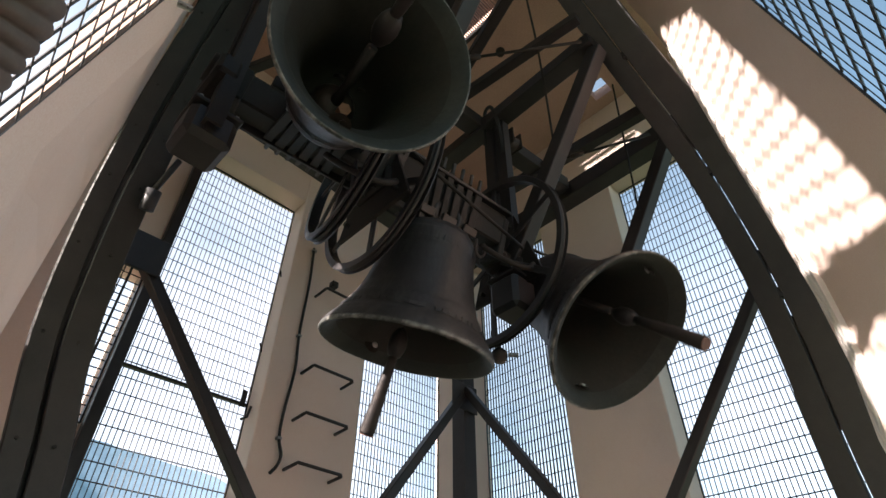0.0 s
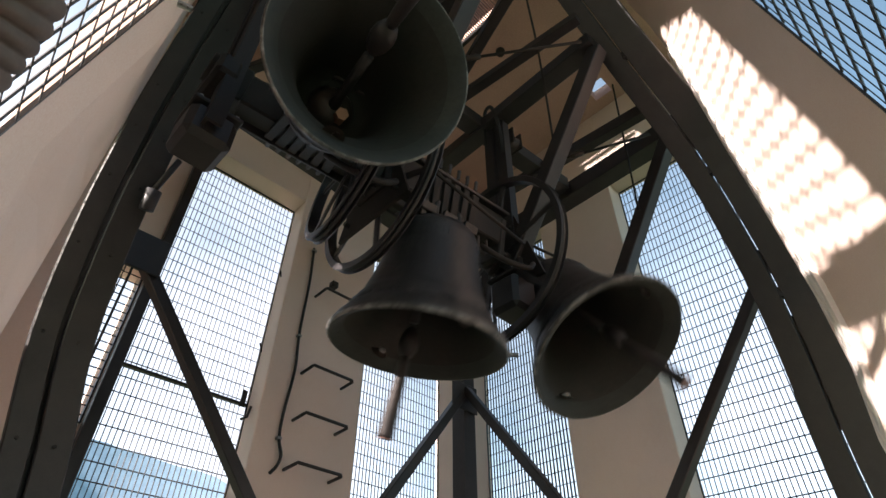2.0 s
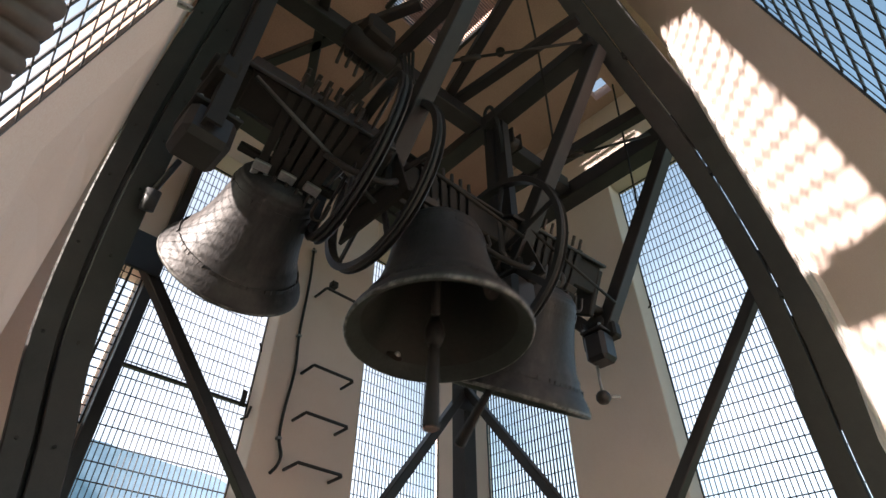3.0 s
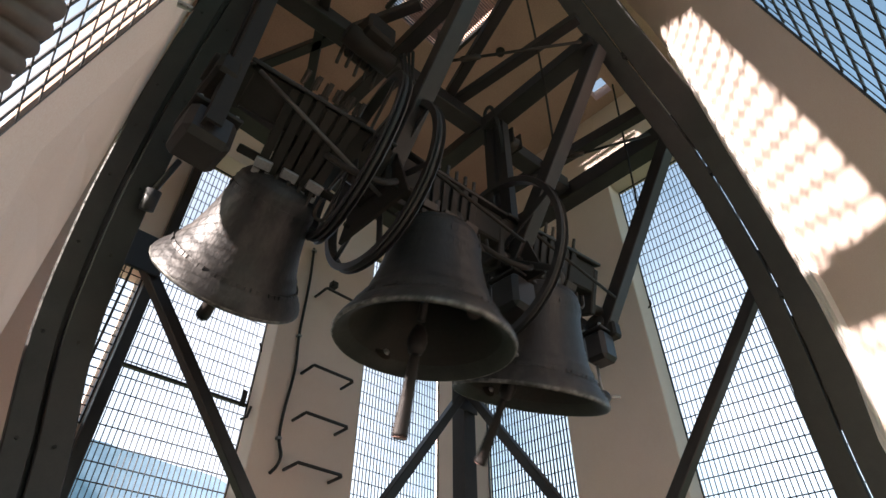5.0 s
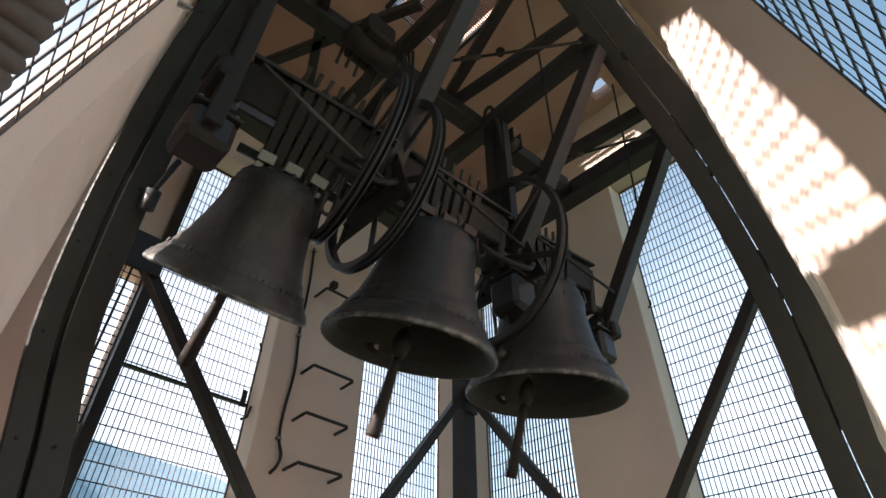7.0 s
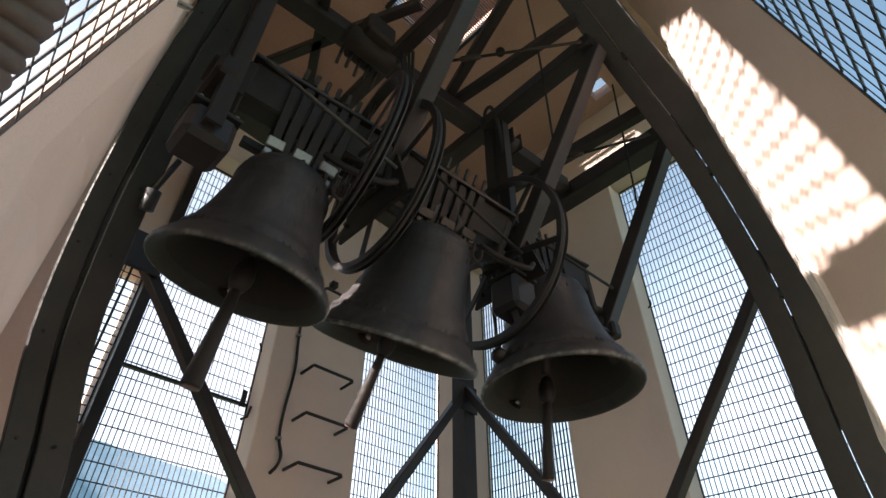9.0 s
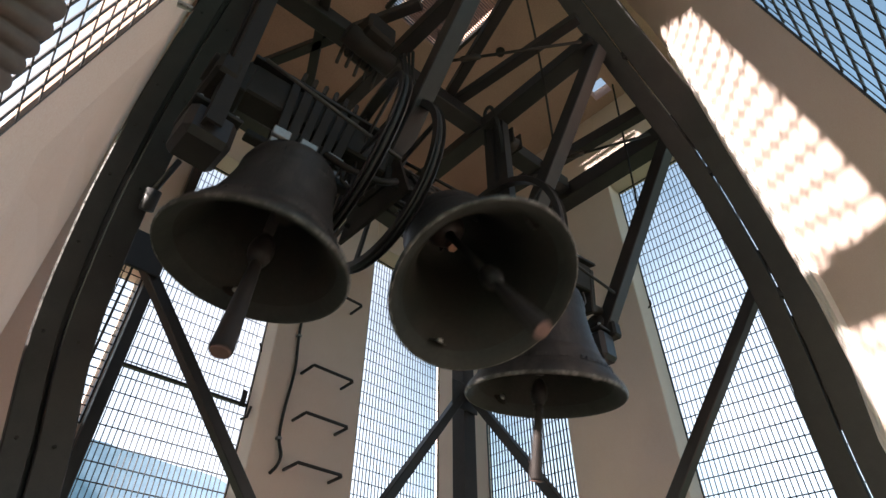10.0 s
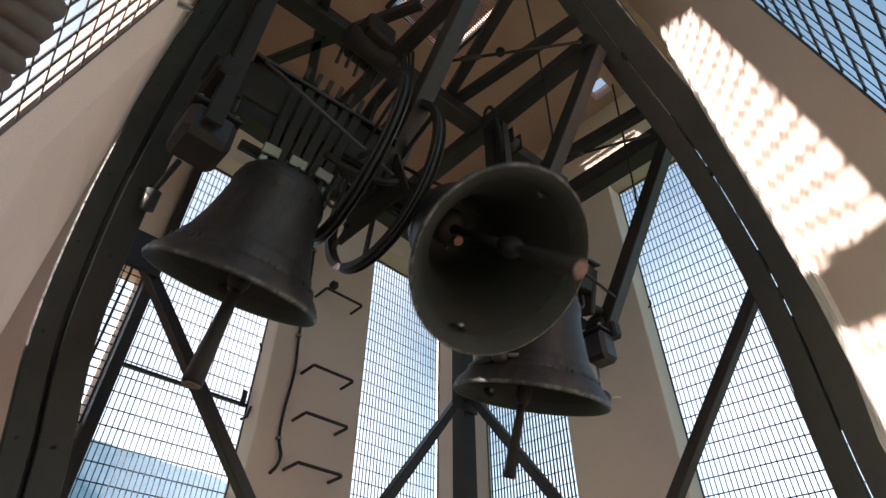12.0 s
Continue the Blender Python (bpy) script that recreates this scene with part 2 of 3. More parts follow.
def lattice(m, width, height, pitch_x, pitch_z, wire, upright=None, rake=0.0):
    """A woven wire grid in the plane of m, from its lower corner."""
    verts, faces = [], []

    def stick(x0, z0, x1, z1, y, w):
        i = len(verts)
        for x, z in ((x0, z0), (x1, z1)):
            for dx, dy in ((-1, 0), (0, -1), (1, 0), (0, 1)):
                off = (dx * w if x0 == x1 else 0, dy * w, dx * w if z0 == z1 else 0)
                verts.append(m @ Vector((x + off[0], y + off[1], z + off[2])))
        for k in range(4):
            faces.append((i + k, i + (k + 1) % 4, i + 4 + (k + 1) % 4, i + 4 + k))

    for k in range(1, int(width / pitch_x)):
        stick(k * pitch_x, 0, k * pitch_x, height, 0.0, (upright or wire) / 2)
    for k in range(1, int(height / pitch_z) + 1):
        z0, z1 = k * pitch_z, k * pitch_z - rake * width
        if rake and z1 > 0:
            i = len(verts)
            for x, z in ((0, z0), (width, z1)):
                verts.extend(m @ Vector((x, wire + dy * wire * 0.6, z + dx * wire * 1.05)) for dx, dy in ((-1, 0), (0, -1), (1, 0), (0, 1)))
            faces.extend((i + e, i + (e + 1) % 4, i + 4 + (e + 1) % 4, i + 4 + e) for e in range(4))
        elif not rake:
            stick(0, z0, width, z0, wire, wire * 0.6)
    me = bpy.data.meshes.new("wire_mesh")
    me.from_pydata(verts, [], faces)
    me.materials.append(WIRE)
    return me


def mesh_window(name, m, width, height, label, pitch_x=0.027, pitch_z=0.085, wire=0.0048, rail=None, edge=0.018, upright=None, deep=0.03, rake=0.0):
    """A mesh screen in a thin steel frame; m stands at its lower corner, x along it, z up."""
    w = empty(name)
    tagged(w, label, "window", kind="structure")
    f = bmesh.new()
    box(f, (edge, deep, height), m @ pose(edge / 2, 0, height / 2))
    box(f, (edge, deep, height), m @ pose(width - edge / 2, 0, height / 2))
    box(f, (width - 2 * edge, deep, edge), m @ pose(width / 2, 0, edge / 2))
    box(f, (width - 2 * edge, deep, edge), m @ pose(width / 2, 0, height - edge / 2))
    part("window_frame", f, STEEL, w)
    grid = new("wire_mesh", lattice(m, width, height, pitch_x, pitch_z, wire, upright, rake))
    grid.parent = w
    tagged(grid, "grey welded wire mesh", kind="stuff")
    for z in rail or []:
        part("rail", block((width - 2 * edge, 0.035, 0.014), m @ pose(width / 2, -0.004, z)), STEEL, w)
    return w


mesh_window("window_1", pose(0.58, LY + 0.16, SILL), 0.75, HEAD_L - SILL, "tall wire-mesh screen with a small gate below", wire=0.0055, edge=0.008, deep=0.012, rail=[2.6 - SILL])
slot = mesh_window("window_9", pose(0.39, LY + 0.02, 2.21), 0.135, 0.86, "narrow slot closed with dark wire mesh", 0.034, 0.045, 0.006, edge=0.008)
part("mullion", block((0.012, 0.012, 0.84), pose(0.455, LY + 0.018, 2.64), 0.002), STEEL, slot)
mesh_window("window_2", pose(2.0, LY + 0.16, SILL), 0.85, HEAD_L - SILL, "tall wire-mesh screen in the plastered wall", wire=0.005, upright=0.0085, edge=0.007, deep=0.01)
mesh_window("window_3", pose(LX + 0.16, 2.74, SILL, 0, 0, -90), 0.82, HEAD_R - SILL, "tall wire-mesh screen with heavy upright wires", wire=0.005, upright=0.0135, edge=0.007, deep=0.01)
mesh_window("window_4", pose(LX + 0.16, 1.264, SILL, 0, 0, -90), 0.964, HEAD_R - SILL, "tall wire-mesh screen in the plastered wall", edge=0.007, deep=0.01, wire=0.0058, upright=0.006)

# side piers close by, leaning a little inwards as they rise, with mesh openings next to them
def rising(foot, top, knee=5.2):
    """A line that leans up to the knee and stands upright above it."""
    foot, top = Vector(foot), Vector(top)
    return lambda z: foot + (top - foot) * (min(z, knee) / 5.2) + Vector((0, 0, max(0.0, z - knee)))


WEST_NEAR = rising((-0.331, 0.696, 0.000), (0.388, 0.751, 5.200), 2.3)
WEST_FAR = rising((0.064, 1.499, 0.000), (0.023, 1.500, 5.200), 3.9)
SOUTH_NEAR = rising((1.271, -0.417, 0.000), (1.320, 0.205, 5.200), 3.05)
STRAIGHT_FAR = rising((2.099, 0.172, 0.000), (2.052, 0.451, 5.200), 4.8)
BULGE = ((0.0, 1.85, 2.05, 2.3, 2.68, 3.5, 3.9, 4.35, 4.8, 5.2), (0.0, 0.01, 0.10, 0.14, 0.147, 0.14, 0.11, 0.06, -0.03, -0.10))


def pier_edge(z):
    """The far edge of the south pier, bowed towards the room's corner at mid height."""
    back_to = (SOUTH_NEAR(z) - STRAIGHT_FAR(z)).normalized()
    return STRAIGHT_FAR(z) + back_to * float(np.interp(z, *BULGE))


SOUTH_FAR = pier_edge


def along(line, step):
    return lambda z: line(z) + Vector(step)


def leaning(bm, first, second, low, high, first_out=None, second_out=None, thick=THICK):
    """A wall piece between two rising lines, built in low bands; its ends may be splayed outwards."""
    levels = sorted({low, high, *[z for z in (1.0, 1.85, 2.05, 2.3, 2.68, 3.05, 3.5, 3.9, 4.35, 4.8) if low < z < high]})
    rings = []
    for z in levels:
        p, q = first(z), second(z)
        n = Vector((0, 0, 1)).cross(q - p).normalized() * thick
        p2 = p + (Vector(first_out) if first_out else n)
        q2 = q + (Vector(second_out) if second_out else n)
        rings.append([bm.verts.new(v) for v in (p, q, q2, p2)])
    for a, b in zip(rings, rings[1:]):
        for k in range(4):
            bm.faces.new((a[k], a[(k + 1) % 4], b[(k + 1) % 4], b[k]))
    bm.faces.new(rings[0][::-1])
    bm.faces.new(rings[-1])


def side_wall(name, near, far, beside, behind, flip, sill, head, label):
    bm = bmesh.new()
    for first, second, low, high in ((near, far, 0, HIGH), (beside, near, 0, sill), (beside, near, head, HIGH), (behind, beside, 0, HIGH)):
        splay = (0.025, 0.10, 0.0) if not flip else (0.07, 0.0, 0.0)
        if flip:
            leaning(bm, second, first, low, high, None, splay if first is near else None)
        else:
            leaning(bm, first, second, low, high, splay if first is near else None, None, 0.05 if first is near else THICK)
    return tagged(link(name, bm, PLASTER), label, "wall", kind="structure")



# Side edge of the west opening, out of view, leaned to shape the sun patch.
def west_side(z):
    return WEST_NEAR(z) + Vector((-0.05, -0.50 + 0.14 * max(0.0, z - 2.8), 0))


WEST_SIDE, WEST_BACK = west_side, along(WEST_NEAR, (-0.15, -2.0, 0))
# The south opening runs on out of view to let in more sky light.
SOUTH_SIDE, SOUTH_BACK = along(SOUTH_NEAR, (-1.75, -0.08, 0)), along(SOUTH_NEAR, (-2.3, -0.15, 0))
side_wall("wall_west", WEST_NEAR, WEST_FAR, WEST_SIDE, WEST_BACK, False, 1.2, 4.9, "beige plastered wall with a pier beside a mesh opening")
side_wall("wall_south", SOUTH_NEAR, SOUTH_FAR, SOUTH_SIDE, SOUTH_BACK, True, 0.5, 5.0, "beige plastered wall with a patch of sunlight")


def leaning_window(name, near, beside, low, high, pitch_x, pitch_z, wire, upright=None, rake=0.0):
    z = (near(high) - near(low)).normalized()
    x = (beside(low) - near(low))
    width = x.length
    x = (x - z * x.dot(z)).normalized()
    y = z.cross(x)
    m = Matrix((x, y, z)).transposed().to_4x4()
    m.translation = near(low) + y * (0.002 if name in ("window_6", "window_8") else -0.002)
    return mesh_window(name, m, width, (near(high) - near(low)).length, "wire-mesh screen over a side opening of the belfry", pitch_x, pitch_z, wire, edge=0.006, upright=upright, deep=0.006, rake=rake)


side_light = leaning_window("window_5", WEST_NEAR, WEST_SIDE, 1.2, 2.3, 0.034, 0.05, 0.0022, 0.005)
leaning_window("window_6", SOUTH_NEAR, SOUTH_SIDE, 0.5, 3.05, 0.046, 0.100, 0.0062, 0.0030)
# window_7's heavy raked wires are set for their shadows in the sun patch.
leaning_window("window_7", WEST_NEAR, WEST_SIDE, 2.3, 4.9, 0.052, 0.104, 0.0125, 0.0100, rake=1.3)
leaning_window("window_8", SOUTH_NEAR, SOUTH_SIDE, 3.05, 5.0, 0.046, 0.100, 0.0062, 0.0030)

def patch_mask(*spots):
    """A plastered infill of the west opening, unseen and added to shape the sun patch; spots are (along, height) from
    the pier's edge.
    """
    bm = bmesh.new()
    front = [bm.verts.new(WEST_NEAR(z) + Vector((0.0, d, 0))) for d, z in spots]
    rear = [bm.verts.new(WEST_NEAR(z) + Vector((-0.12, d, 0))) for d, z in spots]
    n = len(spots)
    for k in range(n):
        bm.faces.new((front[k], front[(k + 1) % n], rear[(k + 1) % n], rear[k]))
    bm.faces.new(front)
    bm.faces.new(rear[::-1])
    return bm


# Unseen pieces that trim the sunlight falling on the south pier.
part("patch_transom", patch_mask((0.0, 3.24), (-0.21, 3.03), (-0.55, 2.68), (-0.55, 2.48), (0.0, 3.04)), PLASTER, side_light)
part("patch_edge_mask", patch_mask((0.0, 5.0), (-0.02, 5.0), (-0.035, 4.7), (-0.085, 4.1), (-0.12, 3.5), (-0.12, 2.45), (0.0, 2.45)), PLASTER, side_light)
part("patch_head_mask", patch_mask((0.0, 5.1), (0.0, 4.95), (-0.32, 4.18), (-0.60, 3.5), (-0.60, 5.1)), PLASTER, side_light)

# Corner wall added to block the sun; its opening is sized to light the bells.
wall("wall_corner", "x", -0.20, [(1.53, 1.60, 0, HIGH), (1.60, 2.22, 0, 2.2), (1.60, 2.22, 2.94, HIGH), (2.22, 2.826, 0, HIGH)], "beige plastered corner wall added to block sun, its opening sized for the bells")
mesh_window("window_10", pose(-0.11, 1.60, 2.2, 0, 0, 90), 0.62, 0.74, "small added mesh opening that lets broken sun onto the bells", 0.035, 0.035, 0.003)
trim = empty("trim")
tagged(trim, "white painted edge boards of a window", "trim", kind="structure")
for k in range(3):
    edge = [SOUTH_FAR(z) + Vector((-0.887, -0.46, 0)) * (0.012 + 0.026 * k) + Vector((-0.46, 0.887, 0)) * 0.006 for z in (0.0, 1.85, 2.05, 2.3, 2.68, 3.05, 3.5, 3.9)]
    part("board", swept(rect(0.020, 0.02, 0.002), edge, (-0.46, 0.887, 0)), PALE, trim)

# ---- hills ----
hills = bmesh.new()
row = []
for i in range(121):
    a = radians(-40 + i * 1.6)
    h = float(np.interp(-40 + i * 1.6, (-40, 30, 50, 62, 68, 80, 100, 150), (300, 400, 560, 660, 770, 840, 800, 700))) + 45 * noise.noise((i * 0.11, 0, 0)) + 22 * noise.noise((i * 0.37, 3, 0)) + 15 * noise.noise((i * 1.1, 7, 0))
    row.append((hills.verts.new((2400 * math.cos(a), 2400 * math.sin(a), -60)), hills.verts.new((2500 * math.cos(a), 2500 * math.sin(a), h))))
for (a, b), (c, d) in zip(row, row[1:]):
    hills.faces.new((a, c, d, b))
backdrop = link("backdrop", hills, HAZY_HILLS, smooth=True)
tagged(backdrop, "mountain ridge across the valley, tinted blue for haze", "mountain", kind="structure")

# ---- bell frame ----
gantry = empty("bell_gantry")
tagged(gantry, "black painted steel bell frame of channels and braces", "gantry")
LEFT = smooth_line([(0.44, 2.26, 0.0), (0.38, 2.23, 1.2), (0.327, 2.200, 1.761), (0.222, 2.100, 2.196), (0.168, 1.950, 2.582), (0.147, 1.820, 2.880), (0.136, 1.700, 3.094), (0.136, 1.450, 3.494), (0.136, 1.250, 3.782)], 4)
RIGHT = smooth_line([(2.50, 0.42, 0.0), (2.43, 0.41, 1.2), (2.400, 0.417, 1.885), (2.330, 0.393, 2.361), (2.220, 0.385, 2.752), (2.050, 0.418, 3.302), (1.750, 0.487, 3.822), (1.550, 0.536, 4.208), (1.350, 0.593, 4.615)], 4)
for wide, off in ((0.080, -0.0480), (0.100, 0.0575)):
    part("post", swept(rect(wide, 0.035), [p + Vector((off, 0, 0)) for p in LEFT], (0, 1, 0)), STEEL, gantry)
for wide, off in ((0.135, -0.071), (0.095, 0.051)):
    part("post", swept(rect(0.035, wide), [p + Vector((0, off, 0)) for p in RIGHT], (0, 1, 0)), STEEL, gantry)
# Strips added behind the gaps between twin bars to keep them dark.
part("gap_backing", swept(rect(0.05, 0.012), [p + Vector((0.004, 0.034, 0.0)) for p in LEFT], (0, 1, 0)), STEEL, gantry)
for first, last in ((9, 14), (15, 17), (20, 22)):
    part("gap_backing", swept(rect(0.008, 0.05), [p + Vector((0.012, -0.002, 0.0)) for p in RIGHT[first:last]], (0, 1, 0)), STEEL, gantry)
part("post", prism(bmesh.new(), usection(0.10, 0.10), (2.45, 2.34, 0), (2.45, 2.34, 3.87), (0, 1, 0)), STEEL, gantry)


for line, axis in ((LEFT, Vector((1, 0, 0))), (RIGHT, Vector((0, 1, 0)))):
    away = Vector((0, -1, 0)) if axis.x else Vector((-1, 0, 0))
    for k in range(9, len(line) - 2, 3):
        for side in (-1, 1) if axis.x else ():
            spot = line[k] + axis * side * 0.055 + away * 0.016
            part("bolt", tube([spot, spot + away * 0.006], 0.0065, 6), OLD_STEEL, gantry)
    for k in () if axis.x else (14, 19, 24):
        part("spacer", block((0.02 if axis.x else 0.03, 0.03 if axis.x else 0.02, 0.05), Matrix.Translation(line[k]), 0.002), STEEL, gantry)
for p, axis in (((0.34, 2.16, 2.70), "y"), ((2.40, 2.28, 2.78), "y")):
    size = (0.22, 0.012, 0.18) if axis == "y" else (0.012, 0.22, 0.18)
    part("gusset", block(size, pose(*p), 0.004), STEEL, gantry)


def strut(p, q, w=0.054, h=0.050, name="brace", mat=STEEL, up=(0, 0, 1)):
    return part(name, bar(p, q, w, h, up), mat, gantry)


strut((0.30, 2.2, 2.78), (1.45, 2.22, 1.44))
strut((2.42, 2.30, 2.83), (1.45, 2.26, 1.56))
strut((2.42, 2.28, 2.83), (2.40, 1.36, 1.62))
strut((2.35, 0.44, 2.70), (2.38, 1.36, 1.57))
TOP = 3.87
strut((2.40, 0.46, TOP), (2.42, 2.34, TOP), 0.12, 0.12, "top_beam")
strut((0.20, 2.2, TOP), (2.39, 2.30, TOP), 0.12, 0.12, "top_beam")
strut((0.20, 1.47, TOP + 0.03), (2.34, 1.30, TOP + 0.03), 0.10, 0.10, "top_beam")
for x0, x1, w in ((0.93, 0.92, 0.07), (1.60, 1.63, 0.10), (2.16, 2.02, 0.06), (0.24, 0.24, 0.10)):
    strut((x0, 0.565 if x0 > 0.9 else 1.1, TOP), (x1, 2.22, TOP), w, 0.08, "cross_beam")
strut((1.34, 1.34, TOP + 0.1), (1.10, 0.58, TOP + 0.1), 0.055, 0.055, "tie")
strut((1.40, 1.385, TOP + 0.1), (1.49, 0.565, TOP + 0.1), 0.055, 0.055, "tie")
strut((0.36, 1.05, TOP + 0.05), (0.80, 2.0, TOP + 0.05), 0.05, 0.05, "tie")
strut((0.85, 1.05, TOP + 0.05), (0.42, 2.0, TOP + 0.05), 0.05, 0.05, "tie")
for x in (0.86, 1.62, 2.36):
    strut((x, 0.565, 3.82), (x, 1.25, 2.74), 0.075, 0.075, "hanger")
    strut((x, 2.10, 3.83), (x, 1.25, 2.74), 0.075, 0.075, "hanger")
for y in (1.21, 1.29):
    part("hanger", prism(bmesh.new(), usection(0.05, 0.06), (1.62, y, 2.80), (1.62, y, 3.81), (0, 1, 0)), STEEL, gantry)
for y in (1.19, 1.31):
    part("hanger", prism(bmesh.new(), usection(0.05, 0.06), (0.22, y, 2.50), (0.24, y, 3.81), (0, 1, 0)), OLD_STEEL, gantry)
# Added dark plates stand in for the crowded machinery round the bearings.
for x, low in ((0.845, 2.60), (1.605, 2.66)):
    plate = slab([(x, 1.25 - 0.20, low), (x, 1.25 + 0.20, low), (x, 1.25 + 0.07, low + 0.42), (x, 1.25 - 0.07, low + 0.42)], 0.014)
    part("filler_plate", plate, OLD_STEEL, gantry, "dark plate added to fill the crowded gap behind the bearing")
    for dy, dz in ((-0.14, 0.05), (0.14, 0.05), (-0.05, 0.34), (0.05, 0.34)):
        part("bolt", tube([(x - 0.022, 1.25 + dy, low + dz), (x + 0.016, 1.25 + dy, low + dz)], 0.010, 6), WORN, gantry)
    part("spring_arm", tube(smooth_line([(x - 0.03, 1.08, low + 0.04), (x - 0.10, 1.06, low - 0.03), (x - 0.20, 1.10, low - 0.02), (x - 0.27, 1.16, low + 0.05)], 5), 0.012, 8), OLD_STEEL, gantry, "", True)
for x in (0.20, 0.86, 1.62, 2.36):
    part("bearing", block((0.07, 0.20, 0.09), pose(x, 1.25, 2.76), 0.012), OLD_STEEL, gantry, "greasy steel bearing block")
    part("bearing_cap", tube([(x - 0.045, 1.25, 2.815), (x + 0.045, 1.25, 2.815)], 0.052, 16), OLD_STEEL, gantry, "", True)

# ---- bells ----
AXIS_Y, AXIS_Z = 1.25, 2.80


def top_in(lip, radius):
    return lip + 1.44 * radius


def bell(pivot, radius, reach, label, wheel_x, wheel_r, swing_length, bearings):
    """A bell on its headstock, turning about the x axis through its origin; its lip lies reach below."""
    b = empty("bell", pose(*pivot))
    tagged(b, label, "bell", "swinging bells")
    R = radius
    lip = -reach
    outer = [(0.985, 0.0), (1.0, 0.03), (0.99, 0.075), (0.91, 0.18), (0.815, 0.32), (0.725, 0.50), (0.65, 0.72), (0.595, 0.95), (0.56, 1.15), (0.54, 1.30), (0.515, 1.41), (0.45, 1.49), (0.33, 1.545), (0.18, 1.57), (0.0, 1.575)]
    inner = [(0.0, 1.47), (0.28, 1.44), (0.41, 1.37), (0.46, 1.20), (0.495, 1.0), (0.54, 0.75), (0.61, 0.52), (0.70, 0.33), (0.79, 0.19), (0.86, 0.10), (0.93, 0.02)]
    line = [(r, h) for r, h in outer]
    fine = []
    for (r0, h0), (r1, h1) in zip(line, line[1:]):
        for k in range(4):
            s = k / 4
            fine.append((r0 + (r1 - r0) * s, h0 + (h1 - h0) * s))
    fine.append(line[-1])
    fine = [(r + (0.012 if any(abs(h - c) < 0.014 for c in (0.12, 0.19, 0.40, 1.18, 1.26, 1.34)) else 0.0) * (r > 0.3), h) for r, h in fine]
    part("bell_body", lathe([(r * R, lip + h * R) for r, h in fine], 72), BRONZE, b, "dark cast bronze shell with raised bands", True)
    part("bell_inside", lathe([(r * R, lip + h * R) for r, h in inner] + [(0.985 * R, lip)], 72), PATINA, b, "green-tinged bronze inside of the bell, darkened for shade", True)
    part("sound_bow", lathe([(r * R, lip + h * R) for r, h in ((0.775, 0.215), (0.785, 0.20), (0.855, 0.105), (0.925, 0.022), (0.978, 0.001))], 72), LIP, b, "grey-green sound bow inside the lip, lighter than the shaded bronze", True)
    part("lip_edge", lathe([(0.976 * R, lip + 0.002 * R), (0.988 * R, lip - 0.004 * R), (1.0 * R, lip + 0.012 * R), (1.004 * R, lip + 0.032 * R), (0.998 * R, lip + 0.045 * R)], 72), EDGE, b, "pale chipped edge of the lip", True)
    for s in (-1, 1):
        spot = lathe([(0.0, 0.006), (0.05 * R, 0.005), (0.11 * R, 0.0)], 14)
        worn = part("strike_mark", spot, WORN, b, "brown worn strike mark inside the lip", True)
        worn.matrix_basis = pose(0, s * 0.80 * R, lip + 0.16 * R, s * 66)
        chip = part("strike_chip", lathe([(0.0, 0.016), (0.030 * R, 0.014), (0.042 * R, 0.004)], 9), EDGE_BARE, b, "small bare bright chip")
        chip.matrix_basis = pose(0.03 * R, s * 0.80 * R, lip + 0.16 * R, s * 66)
        part("stud_nut", tube([(0.12 * R * s, 0.24 * R, lip + 1.43 * R), (0.12 * R * s, 0.24 * R, lip + 1.37 * R)], 0.008, 6), WORN, b, "small nut in the crown")
    chips = bmesh.new()
    for k in range(64):
        if k % 9 != 8:
            for rr, hh, hi in ((0.556, 1.225, 0.075), (0.845, 0.285, 0.05)):
                a = k * math.tau / 64
                m = Matrix.Rotation(a, 4, "Z") @ pose(rr * R, 0, lip + hh * R, 0, -18 if hh < 1 else -5)
                box(chips, (0.006, (0.018 + 0.014 * ((k * 7) % 5) / 5) * R / 0.33, hi * R), m)
    tagged(part("relief_band", chips, BRONZE, b, "raised bands of cast bars"), kind="stuff")
    part("ring_bolt", tube([(0.03, 0.03, top_in(lip, R)), (0.03, 0.03, top_in(lip, R) - 0.09)], 0.021, 6), RUST, b, "rust-red bolt end inside the crown")
    top = lip + 1.57 * R
    for k in range(4):
        a = k * math.pi / 2 + math.pi / 4
        loop = [(R * 0.12 * math.cos(a), R * 0.12 * math.sin(a), top - 0.01), (R * 0.26 * math.cos(a), R * 0.26 * math.sin(a), top + 0.03), (R * 0.24 * math.cos(a), R * 0.24 * math.sin(a), top + 0.075), (R * 0.1 * math.cos(a), R * 0.1 * math.sin(a), top + 0.09)]
        part("crown_loop", tube(smooth_line(loop, 4), 0.016, 8), BRONZE, b, "", True)
    head = max(0.03, top + 0.14)
    wide = R * 1.9
    beam = part("headstock", block((wide, 0.11, 0.15), pose(0, 0, head), 0.008), OLD_STEEL, b, "heavy riveted steel headstock")
    part("flange", block((wide + 0.02, 0.16, 0.014), pose(0, 0, head + 0.082), 0.003), STEEL, beam)
    for s in (-1, 1):
        part("headstock_arm", block((0.035, 0.12, abs(head) + 0.12), pose(s * wide / 2, 0, head / 2), 0.006), OLD_STEEL, b)
        inward, outward = s * wide / 2, bearings[(s + 1) // 2] - pivot[0]
        part("gudgeon", tube([(inward, 0, 0), (outward, 0, 0)], 0.026, 14), WORN, b, "worn steel axle stub", True)
    low = top - 0.015
    nut_steel = BRIGHT if pivot[0] < 1.0 else WORN
